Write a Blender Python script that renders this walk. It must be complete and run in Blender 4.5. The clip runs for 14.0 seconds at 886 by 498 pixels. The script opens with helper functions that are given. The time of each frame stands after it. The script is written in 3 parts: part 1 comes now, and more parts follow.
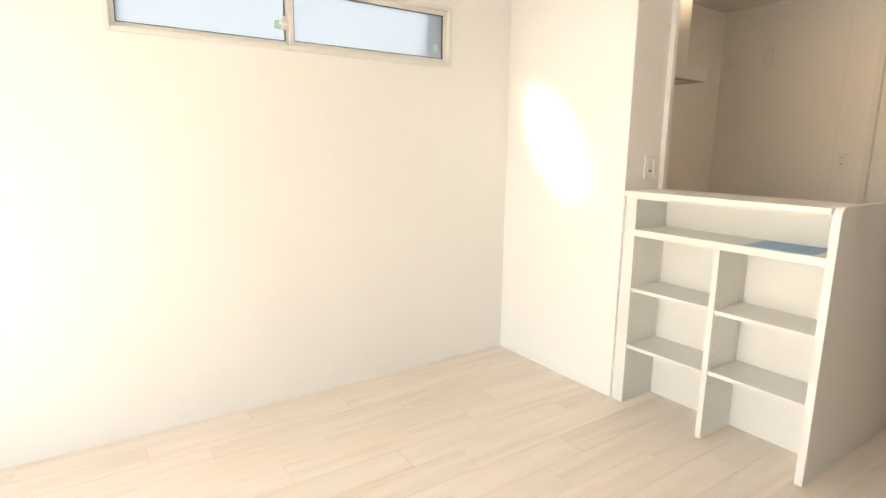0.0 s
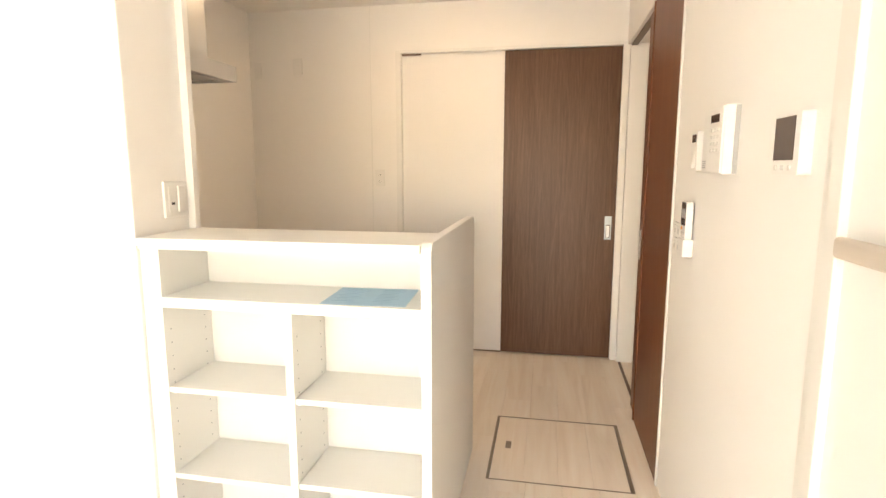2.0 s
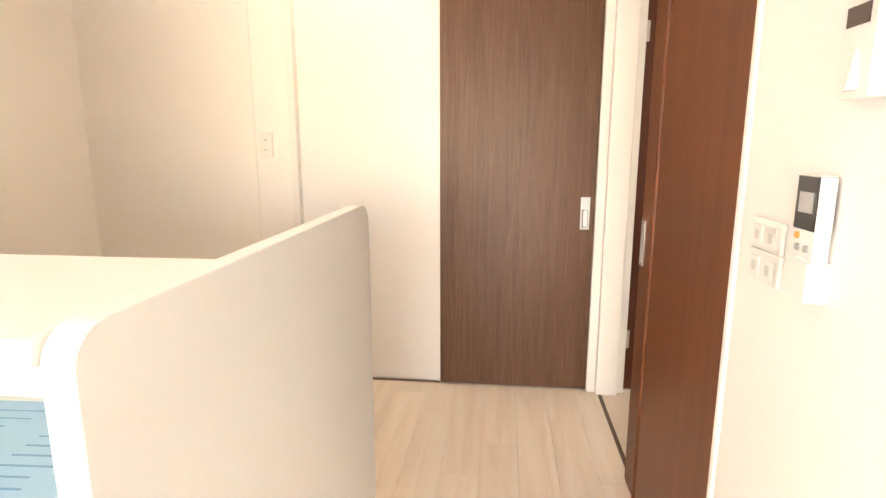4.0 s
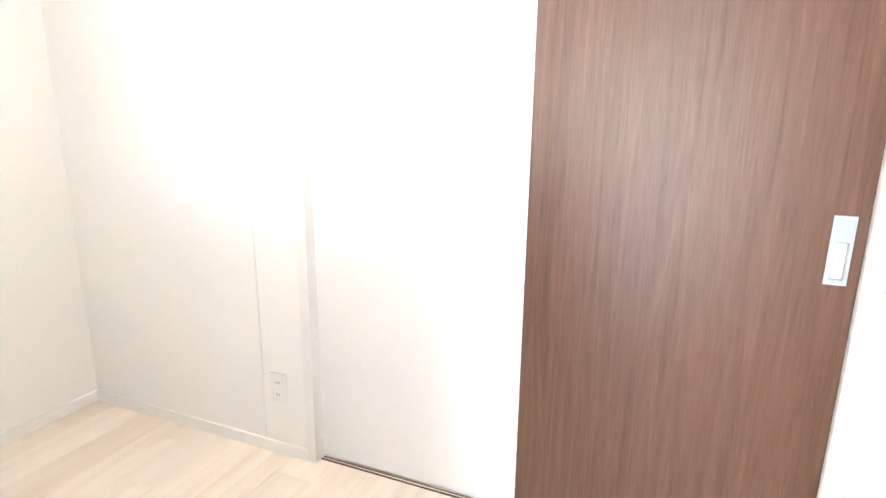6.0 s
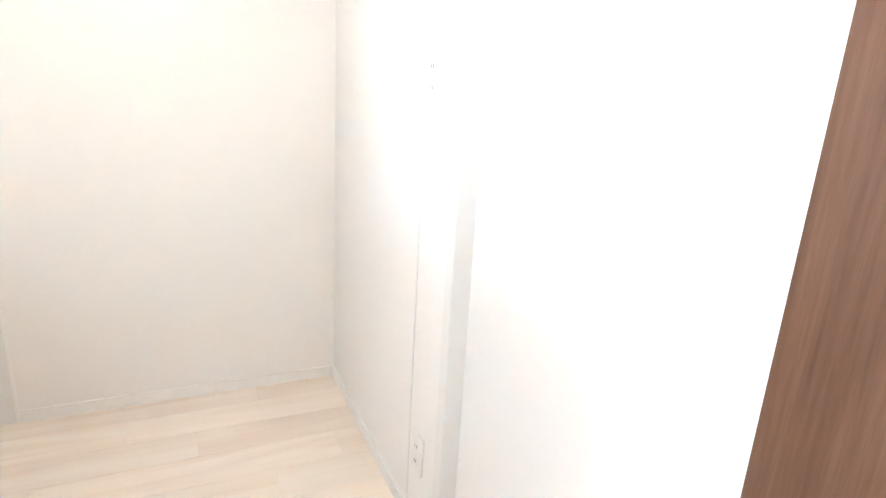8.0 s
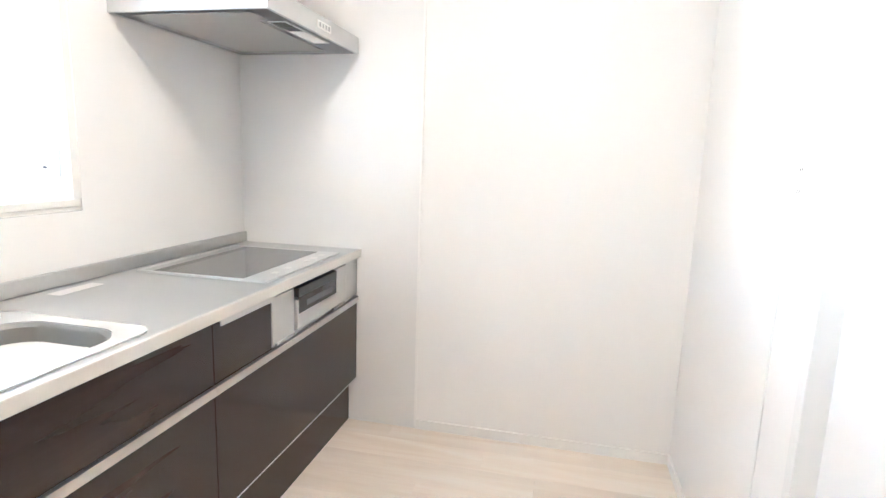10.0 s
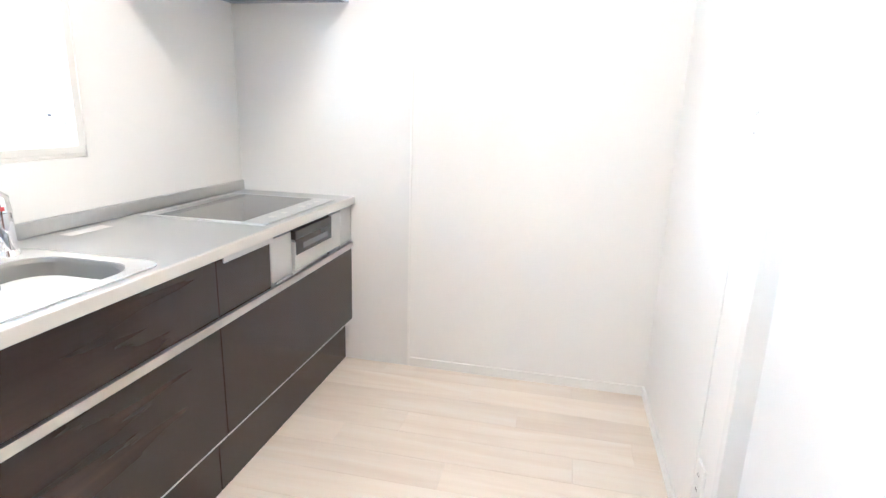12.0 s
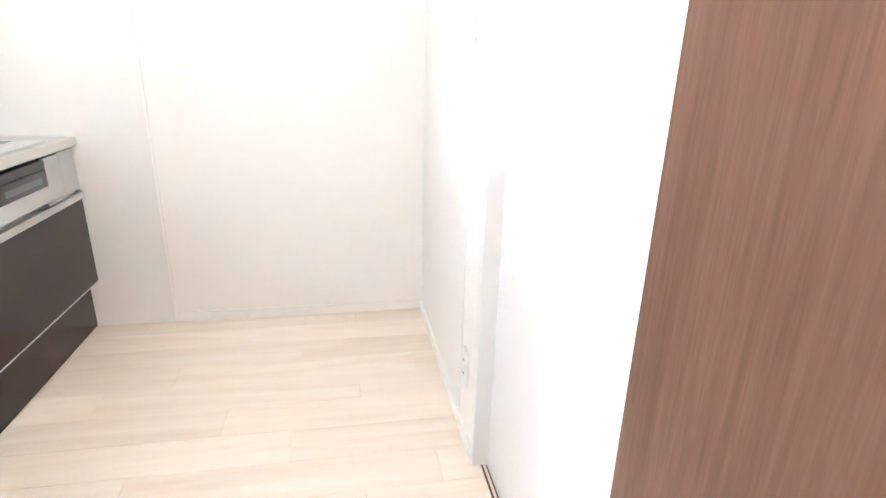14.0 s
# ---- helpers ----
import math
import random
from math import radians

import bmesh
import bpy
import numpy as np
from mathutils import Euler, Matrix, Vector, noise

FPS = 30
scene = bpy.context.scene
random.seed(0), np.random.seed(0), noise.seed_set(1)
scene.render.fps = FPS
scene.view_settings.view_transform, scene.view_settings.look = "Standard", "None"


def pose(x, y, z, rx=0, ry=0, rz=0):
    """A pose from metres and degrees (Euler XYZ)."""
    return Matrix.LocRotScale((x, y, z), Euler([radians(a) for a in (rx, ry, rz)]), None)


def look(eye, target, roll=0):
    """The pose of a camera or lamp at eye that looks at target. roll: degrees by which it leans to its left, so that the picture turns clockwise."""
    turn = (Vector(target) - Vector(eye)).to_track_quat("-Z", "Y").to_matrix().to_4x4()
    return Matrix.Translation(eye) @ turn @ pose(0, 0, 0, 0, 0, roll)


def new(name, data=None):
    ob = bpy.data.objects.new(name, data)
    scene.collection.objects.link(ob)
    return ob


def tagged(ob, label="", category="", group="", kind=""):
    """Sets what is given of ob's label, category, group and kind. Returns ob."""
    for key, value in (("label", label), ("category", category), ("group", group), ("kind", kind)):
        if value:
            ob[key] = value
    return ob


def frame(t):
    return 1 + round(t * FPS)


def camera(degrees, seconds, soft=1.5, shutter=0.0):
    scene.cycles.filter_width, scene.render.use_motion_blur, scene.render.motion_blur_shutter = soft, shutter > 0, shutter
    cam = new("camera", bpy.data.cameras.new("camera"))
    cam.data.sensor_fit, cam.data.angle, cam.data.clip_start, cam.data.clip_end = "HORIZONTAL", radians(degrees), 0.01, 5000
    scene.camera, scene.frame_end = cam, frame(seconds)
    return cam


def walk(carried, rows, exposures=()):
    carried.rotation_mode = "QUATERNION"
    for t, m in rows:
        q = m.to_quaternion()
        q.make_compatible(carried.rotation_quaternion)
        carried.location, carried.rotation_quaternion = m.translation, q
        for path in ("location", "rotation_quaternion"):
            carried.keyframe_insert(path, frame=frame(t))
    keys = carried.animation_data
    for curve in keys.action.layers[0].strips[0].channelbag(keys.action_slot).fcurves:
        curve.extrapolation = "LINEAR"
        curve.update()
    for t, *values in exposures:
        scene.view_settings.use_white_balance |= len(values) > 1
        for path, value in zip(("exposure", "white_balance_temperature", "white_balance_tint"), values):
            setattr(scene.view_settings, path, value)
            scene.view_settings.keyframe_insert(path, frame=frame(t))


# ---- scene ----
cam = camera(78.5, 14.0)
PATH = [
    (0, (0.829, -2.269, 1.303), (-0.798, -1.165, 0.935), 0.7),
    (0.5, (0.629, -2.129, 1.318), (-0.713, -0.689, 0.963), 0.1),
    (1, (0.442, -1.953, 1.314), (-0.585, -0.27, 0.98), 0.0),
    (1.5, (0.403, -1.688, 1.298), (-0.26, 0.173, 0.984), 0.0),
    (2, (0.34, -1.46, 1.317), (-0.028, 0.483, 1.021), 0.0),
    (2.2, (0.295, -1.369, 1.321), (0.007, 0.589, 1.035), -0.1),
    (4.3, (0.380, -0.182, 1.237), (0.165, 1.763, 0.823), -0.1),
    (4.5, (0.392, -0.063, 1.231), (0.122, 1.871, 0.794), 0.0),
    (5, (0.365, 0.271, 1.226), (-0.066, 2.166, 0.753), 0.2),
    (5.5, (0.375, 0.594, 1.210), (-0.176, 2.457, 0.733), 0.9),
    (6, (0.389, 0.896, 1.189), (-0.356, 2.694, 0.728), 0.6),
    (6.5, (0.398, 1.148, 1.218), (-0.502, 2.866, 0.729), 0.8),
    (7, (0.427, 1.395, 1.222), (-0.71, 2.965, 0.73), 0.9),
    (7.5, (0.341, 1.637, 1.182), (-1.119, 2.909, 0.682), 2.2),
    (8, (0.368, 1.779, 1.184), (-1.38, 2.603, 0.671), 3.4),
    (8.5, (0.453, 1.838, 1.188), (-1.454, 2.169, 0.681), 3.4),
    (9, (0.473, 1.786, 1.218), (-1.47, 1.678, 0.753), 3.0),
    (11.3, (0.589, 1.815, 1.293), (-1.31, 1.286, 0.954), 1.9),
    (11.5, (0.592, 1.828, 1.294), (-1.301, 1.323, 0.893), 2.2),
    (12, (0.631, 1.85, 1.249), (-1.264, 1.442, 0.758), 1.8),
    (12.5, (0.62, 1.855, 1.239), (-1.281, 1.557, 0.693), 1.7),
    (13, (0.609, 1.865, 1.226), (-1.297, 1.701, 0.644), 1.9),
    (13.5, (0.614, 1.899, 1.218), (-1.283, 1.939, 0.586), 1.8),
    (14, (0.633, 1.94, 1.169), (-1.222, 2.292, 0.51), 1.5),
]
EXPOSURES = [(0, 2.1, 6250, 11), (0.5, 2.2, 6250, 11), (1.0, 2.25, 6350, 11), (1.5, 2.55, 6400, 11), (2.2, 2.9, 6400, 11), (4.3, 3.6, 5950, 13), (4.7, 3.8, 5600, 12),
             (5.1, 3.95, 5050, 8), (5.6, 4.25, 4800, 6), (6, 4.4, 4700, 6), (7, 4.45, 4700, 6), (8.3, 4.3, 4600, 6), (9.2, 4.3, 4550, 6), (11.3, 4.35, 4400, 6), (14, 4.5, 4500, 7)]
walk(cam, [(t, look(eye, target, roll)) for t, eye, target, roll in PATH], EXPOSURES)

# ---- plan, in metres ----
XW = -1.812          # west wall, living room
XK = -1.800          # west wall, kitchen
XP = -0.905          # end of the partition
YB = 0.285           # kitchen face of the partition
YF = 0.890           # front edge of the worktop
YD = 2.30            # door wall
YL = 2.321           # face of the sliding door leaf
XR = 0.826           # east wall, living room
YE = 0.780           # end of the east wall
YS = -5.30           # south wall
HC = 2.415           # ceiling
DT = 2.092           # height of the door openings

# ---- world, sun, large lights ----
world = bpy.data.worlds.new("world")
scene.world = world
world.use_nodes = True
wn = world.node_tree.nodes
sky = wn.new("ShaderNodeTexSky")
sky.sky_type = "NISHITA"
sky.sun_disc = False
sky.sun_elevation = radians(33.5)
sky.sun_rotation = radians(187)
wn["Background"].inputs[1].default_value = 0.15
world.node_tree.links.new(sky.outputs[0], wn["Background"].inputs[0])

sun = new("sun", bpy.data.lights.new("sun", "SUN"))
sun.data.energy, sun.data.angle, sun.data.color = 5.0, radians(0.5), (1.0, 0.91, 0.77)
sun.matrix_world = look((-0.3, -10.5, 4.6), (0.5, -3.6, 0.0))


def area_light(name, place, target, w, h, power, color):
    ob = new(name, bpy.data.lights.new(name, "AREA"))
    ob.data.shape, ob.data.size, ob.data.size_y = "RECTANGLE", w, h
    ob.data.energy, ob.data.color = power, color
    ob.matrix_world = look(place, target)
    return ob


area_light("window_daylight", (-0.1, YS - 0.30, 1.3), (-0.1, YS + 0.9, 0.3), 2.7, 2.0, 6, (1.0, 0.96, 0.91))
area_light("side_window_daylight", (XW - 0.1, -1.3, 1.92), (0, -1.3, 1.5), 1.5, 0.3, 1.2, (0.9, 0.96, 1.0))
# warm fill lamp added inside the closed hall to brighten the kitchen
area_light("hall_fill", (2.17, 1.15, 1.35), (0, 1.25, 1.1), 1.6, 1.7, 1.5, (1.0, 0.81, 0.60))

glint = new("sun_glint", bpy.data.lights.new("sun_glint", "SPOT"))
glint.data.energy, glint.data.spot_size, glint.data.spot_blend = 300, radians(10.5), 1.0
glint.data.color, glint.data.shadow_soft_size = (1.0, 0.96, 0.88), 0.05
glint.matrix_world = look((-0.6, YS + 0.15, 0.5), (-1.40, 0, 1.33), 37) @ Matrix.Diagonal((0.45, 0.92, 1, 1))


# ---- materials ----
def material(name, color, rough=0.5, metal=0.0, noise_scale=0.0, vary=0.0, bump=0.0, bump_scale=400.0, coat=0.0, spec=None):
    m = bpy.data.materials.new(name)
    m.use_nodes = True
    n, l = m.node_tree.nodes, m.node_tree.links
    b = n["Principled BSDF"]
    b.inputs["Base Color"].default_value = (*color, 1)
    b.inputs["Roughness"].default_value = rough
    b.inputs["Metallic"].default_value = metal
    b.inputs["Coat Weight"].default_value = coat
    if spec is not None:
        b.inputs["Specular IOR Level"].default_value = spec
    co = n.new("ShaderNodeTexCoord")
    if vary:
        t = n.new("ShaderNodeTexNoise")
        t.inputs["Scale"].default_value, t.inputs["Detail"].default_value = noise_scale, 5
        l.new(co.outputs["Object"], t.inputs["Vector"])
        mix = n.new("ShaderNodeMix")
        mix.data_type = "RGBA"
        mix.inputs[6].default_value = (*[c * (1 - vary) for c in color], 1)
        mix.inputs[7].default_value = (*[min(1, c * (1 + vary)) for c in color], 1)
        l.new(t.outputs["Fac"], mix.inputs[0])
        l.new(mix.outputs[2], b.inputs["Base Color"])
        r = n.new("ShaderNodeMapRange")
        r.inputs["To Min"].default_value, r.inputs["To Max"].default_value = rough * 0.88, min(1, rough * 1.12)
        l.new(t.outputs["Fac"], r.inputs["Value"])
        l.new(r.outputs[0], b.inputs["Roughness"])
    if bump:
        t2 = n.new("ShaderNodeTexNoise")
        t2.inputs["Scale"].default_value, t2.inputs["Detail"].default_value = bump_scale, 3
        l.new(co.outputs["Object"], t2.inputs["Vector"])
        bm_ = n.new("ShaderNodeBump")
        bm_.inputs["Strength"].default_value, bm_.inputs["Distance"].default_value = bump, 0.001
        l.new(t2.outputs["Fac"], bm_.inputs["Height"])
        l.new(bm_.outputs[0], b.inputs["Normal"])
    return m


def wood(name, ramp, scale, stretch, rough=0.4, coat=0.0, island=0.0, bump=0.12, distort=1.5, spec=0.5, fine_mix=0.42):
    """Grain that runs along one axis of the object: a wide figure and fine pores. ramp: (place, colour) rows."""
    m = bpy.data.materials.new(name)
    m.use_nodes = True
    n, l = m.node_tree.nodes, m.node_tree.links
    b = n["Principled BSDF"]
    b.inputs["Roughness"].default_value, b.inputs["Coat Weight"].default_value = rough, coat
    b.inputs["Coat Roughness"].default_value = 0.15
    b.inputs["Specular IOR Level"].default_value = spec
    co = n.new("ShaderNodeTexCoord")
    info = n.new("ShaderNodeObjectInfo")
    shift = n.new("ShaderNodeVectorMath")
    shift.operation = "MULTIPLY_ADD"
    comb = n.new("ShaderNodeCombineXYZ")
    for i in range(3):
        l.new(info.outputs["Random"], comb.inputs[i])
    shift.inputs[1].default_value = (37, 53, 29)
    l.new(comb.outputs[0], shift.inputs[0])
    l.new(co.outputs["Object"], shift.inputs[2])
    mp = n.new("ShaderNodeMapping")
    mp.inputs["Scale"].default_value = stretch
    l.new(shift.outputs[0], mp.inputs["Vector"])
    wide = n.new("ShaderNodeTexNoise")
    wide.inputs["Scale"].default_value, wide.inputs["Detail"].default_value = scale, 6
    wide.inputs["Distortion"].default_value = distort
    fine = n.new("ShaderNodeTexNoise")
    fine.inputs["Scale"].default_value, fine.inputs["Detail"].default_value = scale * 6, 4
    fine.inputs["Roughness"].default_value = 0.7
    l.new(mp.outputs[0], wide.inputs["Vector"])
    l.new(mp.outputs[0], fine.inputs["Vector"])
    add = n.new("ShaderNodeMix")
    add.inputs[0].default_value = fine_mix
    l.new(wide.outputs["Fac"], add.inputs[2])
    l.new(fine.outputs["Fac"], add.inputs[3])
    cr = n.new("ShaderNodeValToRGB")
    while len(cr.color_ramp.elements) < len(ramp):
        cr.color_ramp.elements.new(0.5)
    for e, (p, c) in zip(cr.color_ramp.elements, ramp):
        e.position, e.color = p, (*c, 1)
    l.new(add.outputs[0], cr.inputs[0])
    out = cr.outputs[0]
    if island:
        hsv = n.new("ShaderNodeHueSaturation")
        mr = n.new("ShaderNodeMapRange")
        mr.inputs["To Min"].default_value, mr.inputs["To Max"].default_value = 1 - island, 1 + island
        l.new(info.outputs["Random"], mr.inputs["Value"])
        l.new(mr.outputs[0], hsv.inputs["Value"])
        l.new(out, hsv.inputs["Color"])
        out = hsv.outputs[0]
    l.new(out, b.inputs["Base Color"])
    bp = n.new("ShaderNodeBump")
    bp.inputs["Strength"].default_value, bp.inputs["Distance"].default_value = bump, 0.0006
    l.new(fine.outputs["Fac"], bp.inputs["Height"])
    l.new(bp.outputs[0], b.inputs["Normal"])
    return m


WALL = material("wallpaper_white", (0.90, 0.885, 0.855), 0.85, noise_scale=2.0, vary=0.012, bump=0.35, bump_scale=260)
CEIL = material("ceiling_white", (0.88, 0.87, 0.84), 0.9, noise_scale=3, vary=0.01, bump=0.3, bump_scale=220)
TRIM = material("trim_white", (0.84, 0.83, 0.80), 0.38, noise_scale=6, vary=0.01)
SKIRT = material("skirting_white", (0.90, 0.885, 0.855), 0.5, noise_scale=6, vary=0.01)
MELA = material("melamine_white", (0.83, 0.82, 0.78), 0.35, noise_scale=5, vary=0.012, bump=0.05, bump_scale=300)
POCKET = material("white_panel", (0.84, 0.83, 0.81), 0.42, noise_scale=4, vary=0.01)
KPANEL = material("kitchen_wall_panel", (0.90, 0.89, 0.87), 0.03, coat=0.5, spec=0.7)
KPANEL.node_tree.nodes["Principled BSDF"].inputs["Coat Roughness"].default_value = 0.03
FLOOR = wood("pale_floorboard", ((0.28, (0.76, 0.655, 0.54)), (0.5, (0.84, 0.75, 0.64)), (0.74, (0.89, 0.83, 0.74))), 1.9, (5.5, 0.40, 5.0), rough=0.33, island=0.035, bump=0.03, fine_mix=0.25)
DOORW = wood("walnut_door", ((0.24, (0.066, 0.030, 0.016)), (0.5, (0.114, 0.057, 0.032)), (0.78, (0.172, 0.094, 0.056))), 4.0, (7.5, 7.5, 0.40), rough=0.36, bump=0.08, distort=1.6, spec=0.26, fine_mix=0.44)
DOORR = wood("reddish_walnut_door", ((0.22, (0.105, 0.033, 0.011)), (0.5, (0.155, 0.052, 0.020)), (0.78, (0.200, 0.076, 0.033))), 4.0, (9.0, 9.0, 0.3), rough=0.40, bump=0.1, distort=0.8, spec=0.4)
# redder door wood, also darkened to offset the hall lamp close beside it
DOORH = wood("hall_door_darkened_redwood", ((0.22, (0.060, 0.015, 0.005)), (0.5, (0.085, 0.023, 0.008)), (0.78, (0.110, 0.034, 0.013))), 4.0, (9.0, 9.0, 0.3), rough=0.40, bump=0.1, distort=0.8, spec=0.4)
CABW = wood("dark_ebony_laminate", ((0.32, (0.018, 0.0110, 0.0112)), (0.52, (0.027, 0.0165, 0.0160)), (0.76, (0.044, 0.026, 0.0215))), 3.0, (0.22, 5.0, 5.0), rough=0.14, coat=0.1, spec=0.40, bump=0.0, distort=0.0, fine_mix=0.10)
STEEL = material("brushed_steel", (0.62, 0.62, 0.61), 0.30, 1.0, noise_scale=60, vary=0.06)
# steel darkened to put the shade inside the basin into its colour
BASIN = material("shaded_basin_steel", (0.25, 0.245, 0.236), 0.48, 0.8, noise_scale=30, vary=0.04)
STEELLIP = material("polished_rim_steel", (0.80, 0.80, 0.79), 0.25, 0.6)
STEELTOP = material("worktop_steel", (0.60, 0.60, 0.595), 0.34, 0.75, noise_scale=90, vary=0.05, bump=0.06, bump_scale=500)
CHROME = material("chrome", (0.82, 0.82, 0.83), 0.06, 1.0)
PULL = material("blue_grey_aluminium", (0.40, 0.43, 0.435), 0.34, 0.75, noise_scale=50, vary=0.03)
ALU = material("satin_aluminium", (0.62, 0.61, 0.59), 0.32, 1.0, noise_scale=50, vary=0.04)
IVORY = material("ivory_worktop_edge", (0.66, 0.635, 0.59), 0.3, noise_scale=9, vary=0.015)
GLASSTOP = material("smoked_hob_glass", (0.20, 0.20, 0.195), 0.05, 0.55)
HOBFRAME = material("hob_frame_silver", (0.72, 0.72, 0.71), 0.28, 0.8)
REFLECT_GREY = material("reflection_grey", (0.16, 0.16, 0.165), 0.12)
BLACK = material("dark_plastic", (0.03, 0.03, 0.03), 0.35)
DARKWIN = material("dark_window", (0.05, 0.047, 0.045), 0.08)
SILVERP = material("silver_plastic", (0.56, 0.56, 0.55), 0.35, 0.35)
HOODM = material("hood_silver_paint", (0.60, 0.60, 0.59), 0.30, 0.6, noise_scale=40, vary=0.02)
BAFFLE = material("baffle_light_grey", (0.50, 0.50, 0.49), 0.16, 0.35)
HOODB = material("hood_underside_grey", (0.10, 0.10, 0.105), 0.3, 0.5)
PLAST = material("white_plastic", (0.85, 0.84, 0.81), 0.32)
PALEG = material("pale_grey_plastic", (0.66, 0.65, 0.63), 0.45)
GREYP = material("grey_plastic", (0.42, 0.42, 0.42), 0.4)
SCREEN = material("screen_brown", (0.07, 0.045, 0.04), 0.12)
BLUE = material("blue_paper", (0.40, 0.58, 0.72), 0.7, noise_scale=14, vary=0.06)
INK = material("paper_print", (0.20, 0.36, 0.55), 0.7)
FLOORBASE = material("floor_base", (0.36, 0.29, 0.22), 0.8)
TRACK = material("bronze_track", (0.14, 0.09, 0.06), 0.4, 0.6)
HATCHF = material("hatch_frame_bronze", (0.28, 0.23, 0.18), 0.38, 0.7)
SASH = material("window_frame_white", (0.80, 0.79, 0.75), 0.35)
DARKGAP = material("dark_gasket", (0.03, 0.028, 0.026), 0.6)
GREEN = material("green_sticker", (0.45, 0.68, 0.52), 0.6)
PAPER = material("pale_sticker", (0.88, 0.86, 0.84), 0.75)
ORANGE = material("orange_button", (0.75, 0.35, 0.08), 0.5)
BEIGE = material("beige_rail", (0.55, 0.49, 0.42), 0.45, noise_scale=12, vary=0.03)
RED = material("red_mark", (0.55, 0.05, 0.04), 0.4)

OPAL = material("opal_lamp_cover", (0.85, 0.83, 0.78), 0.4)
OPAL.node_tree.nodes["Principled BSDF"].inputs["Emission Color"].default_value = (1.0, 0.68, 0.38, 1)
OPAL.node_tree.nodes["Principled BSDF"].inputs["Emission Strength"].default_value = 3.8

frosted = bpy.data.materials.new("frosted_glass")
frosted.use_nodes = True
fb = frosted.node_tree.nodes["Principled BSDF"]
fb.inputs["Base Color"].default_value = (0.25, 0.235, 0.218, 1)
fb.inputs["Roughness"].default_value = 0.55
fb.inputs["Transmission Weight"].default_value = 0.9
clear = bpy.data.materials.new("clear_plastic")
clear.use_nodes = True
cb = clear.node_tree.nodes["Principled BSDF"]
cb.inputs["Base Color"].default_value = (0.9, 0.92, 0.92, 1)
cb.inputs["Roughness"].default_value = 0.08
cb.inputs["Alpha"].default_value = 0.28


# ---- helpers of this scene ----
def add_box(bm, lo, hi):
    c = [(a + b) / 2 for a, b in zip(lo, hi)]
    s = [max(abs(b - a), 1e-5) for a, b in zip(lo, hi)]
    bmesh.ops.create_cube(bm, size=1, matrix=Matrix.Translation(c) @ Matrix.Diagonal((*s, 1)))


def boxes(*pairs):
    bm = bmesh.new()
    for lo, hi in pairs:
        add_box(bm, lo, hi)
    return bm


def box(lo, hi):
    return boxes((lo, hi))


def rounded(lo, hi, r, axis):
    """A slab whose four edges along one axis are rounded."""
    bm = box(lo, hi)
    a = "xyz".index(axis)
    es = [e for e in bm.edges if abs((e.verts[0].co - e.verts[1].co)[a]) > 1e-6]
    bmesh.ops.bevel(bm, geom=es, offset=r, segments=5, affect="EDGES", profile=0.5)
    return bm


def tube(p, q, r, seg=20, r2=None):
    bm = bmesh.new()
    p, q = Vector(p), Vector(q)
    d = q - p
    m = Matrix.Translation((p + q) / 2) @ d.to_track_quat("Z", "Y").to_matrix().to_4x4()
    bmesh.ops.create_cone(bm, cap_ends=True, segments=seg, radius1=r, radius2=r if r2 is None else r2, depth=d.length, matrix=m)
    return bm


def merge(*bms):
    out = bmesh.new()
    for b in bms:
        me = bpy.data.meshes.new("tmp")
        b.to_mesh(me)
        b.free()
        out.from_mesh(me)
        bpy.data.meshes.remove(me)
    return out


def rim(lo, hi, w, normal):
    """Four bars of width w, mitred by butting, round the rectangle lo-hi that faces along the axis normal."""
    a = "xyz".index(normal)
    u, v = [i for i in range(3) if i != a]
    out = []
    for s in (0, 1):
        l, h = list(lo), list(hi)
        if s == 0:
            h[u] = lo[u] + w
        else:
            l[u] = hi[u] - w
        out.append((tuple(l), tuple(h)))
        l, h = list(lo), list(hi)
        l[u], h[u] = lo[u] + w, hi[u] - w
        if s == 0:
            h[v] = lo[v] + w
        else:
            l[v] = hi[v] - w
        out.append((tuple(l), tuple(h)))
    return boxes(*out)


def mesh_object(name, bm, mat, bevel=0.0, smooth=False):
    if bevel:
        bmesh.ops.bevel(bm, geom=list(bm.edges), offset=bevel, segments=2, affect="EDGES", profile=0.5, clamp_overlap=True)
    bmesh.ops.recalc_face_normals(bm, faces=bm.faces)
    me = bpy.data.meshes.new(name)
    bm.to_mesh(me)
    bm.free()
    me.materials.append(mat)
    if smooth:
        for f in me.polygons:
            f.use_smooth = True
        me.set_sharp_from_angle(angle=radians(40))
    return new(name, me)


def thing(name, label, category, place=(0, 0, 0), group="", kind=""):
    ob = new(name)
    ob.location = place
    ob.empty_display_size = 0.05
    return tagged(ob, label, category, group, kind)


def part(name, bm, mat, parent, label="", bevel=0.0, smooth=False):
    """A mesh given in world places, hung under a thing or a part."""
    ob = mesh_object(name, bm, mat, bevel, smooth)
    root, off = parent, Vector((0, 0, 0))
    while root:
        off += root.location
        root = root.parent
    ob.data.transform(Matrix.Translation(-off))
    ob.parent = parent
    return tagged(ob, label)


def structure(name, bm, mat, label, bevel=0.0):
    return tagged(mesh_object(name, bm, mat, bevel), label, "", "", "structure")


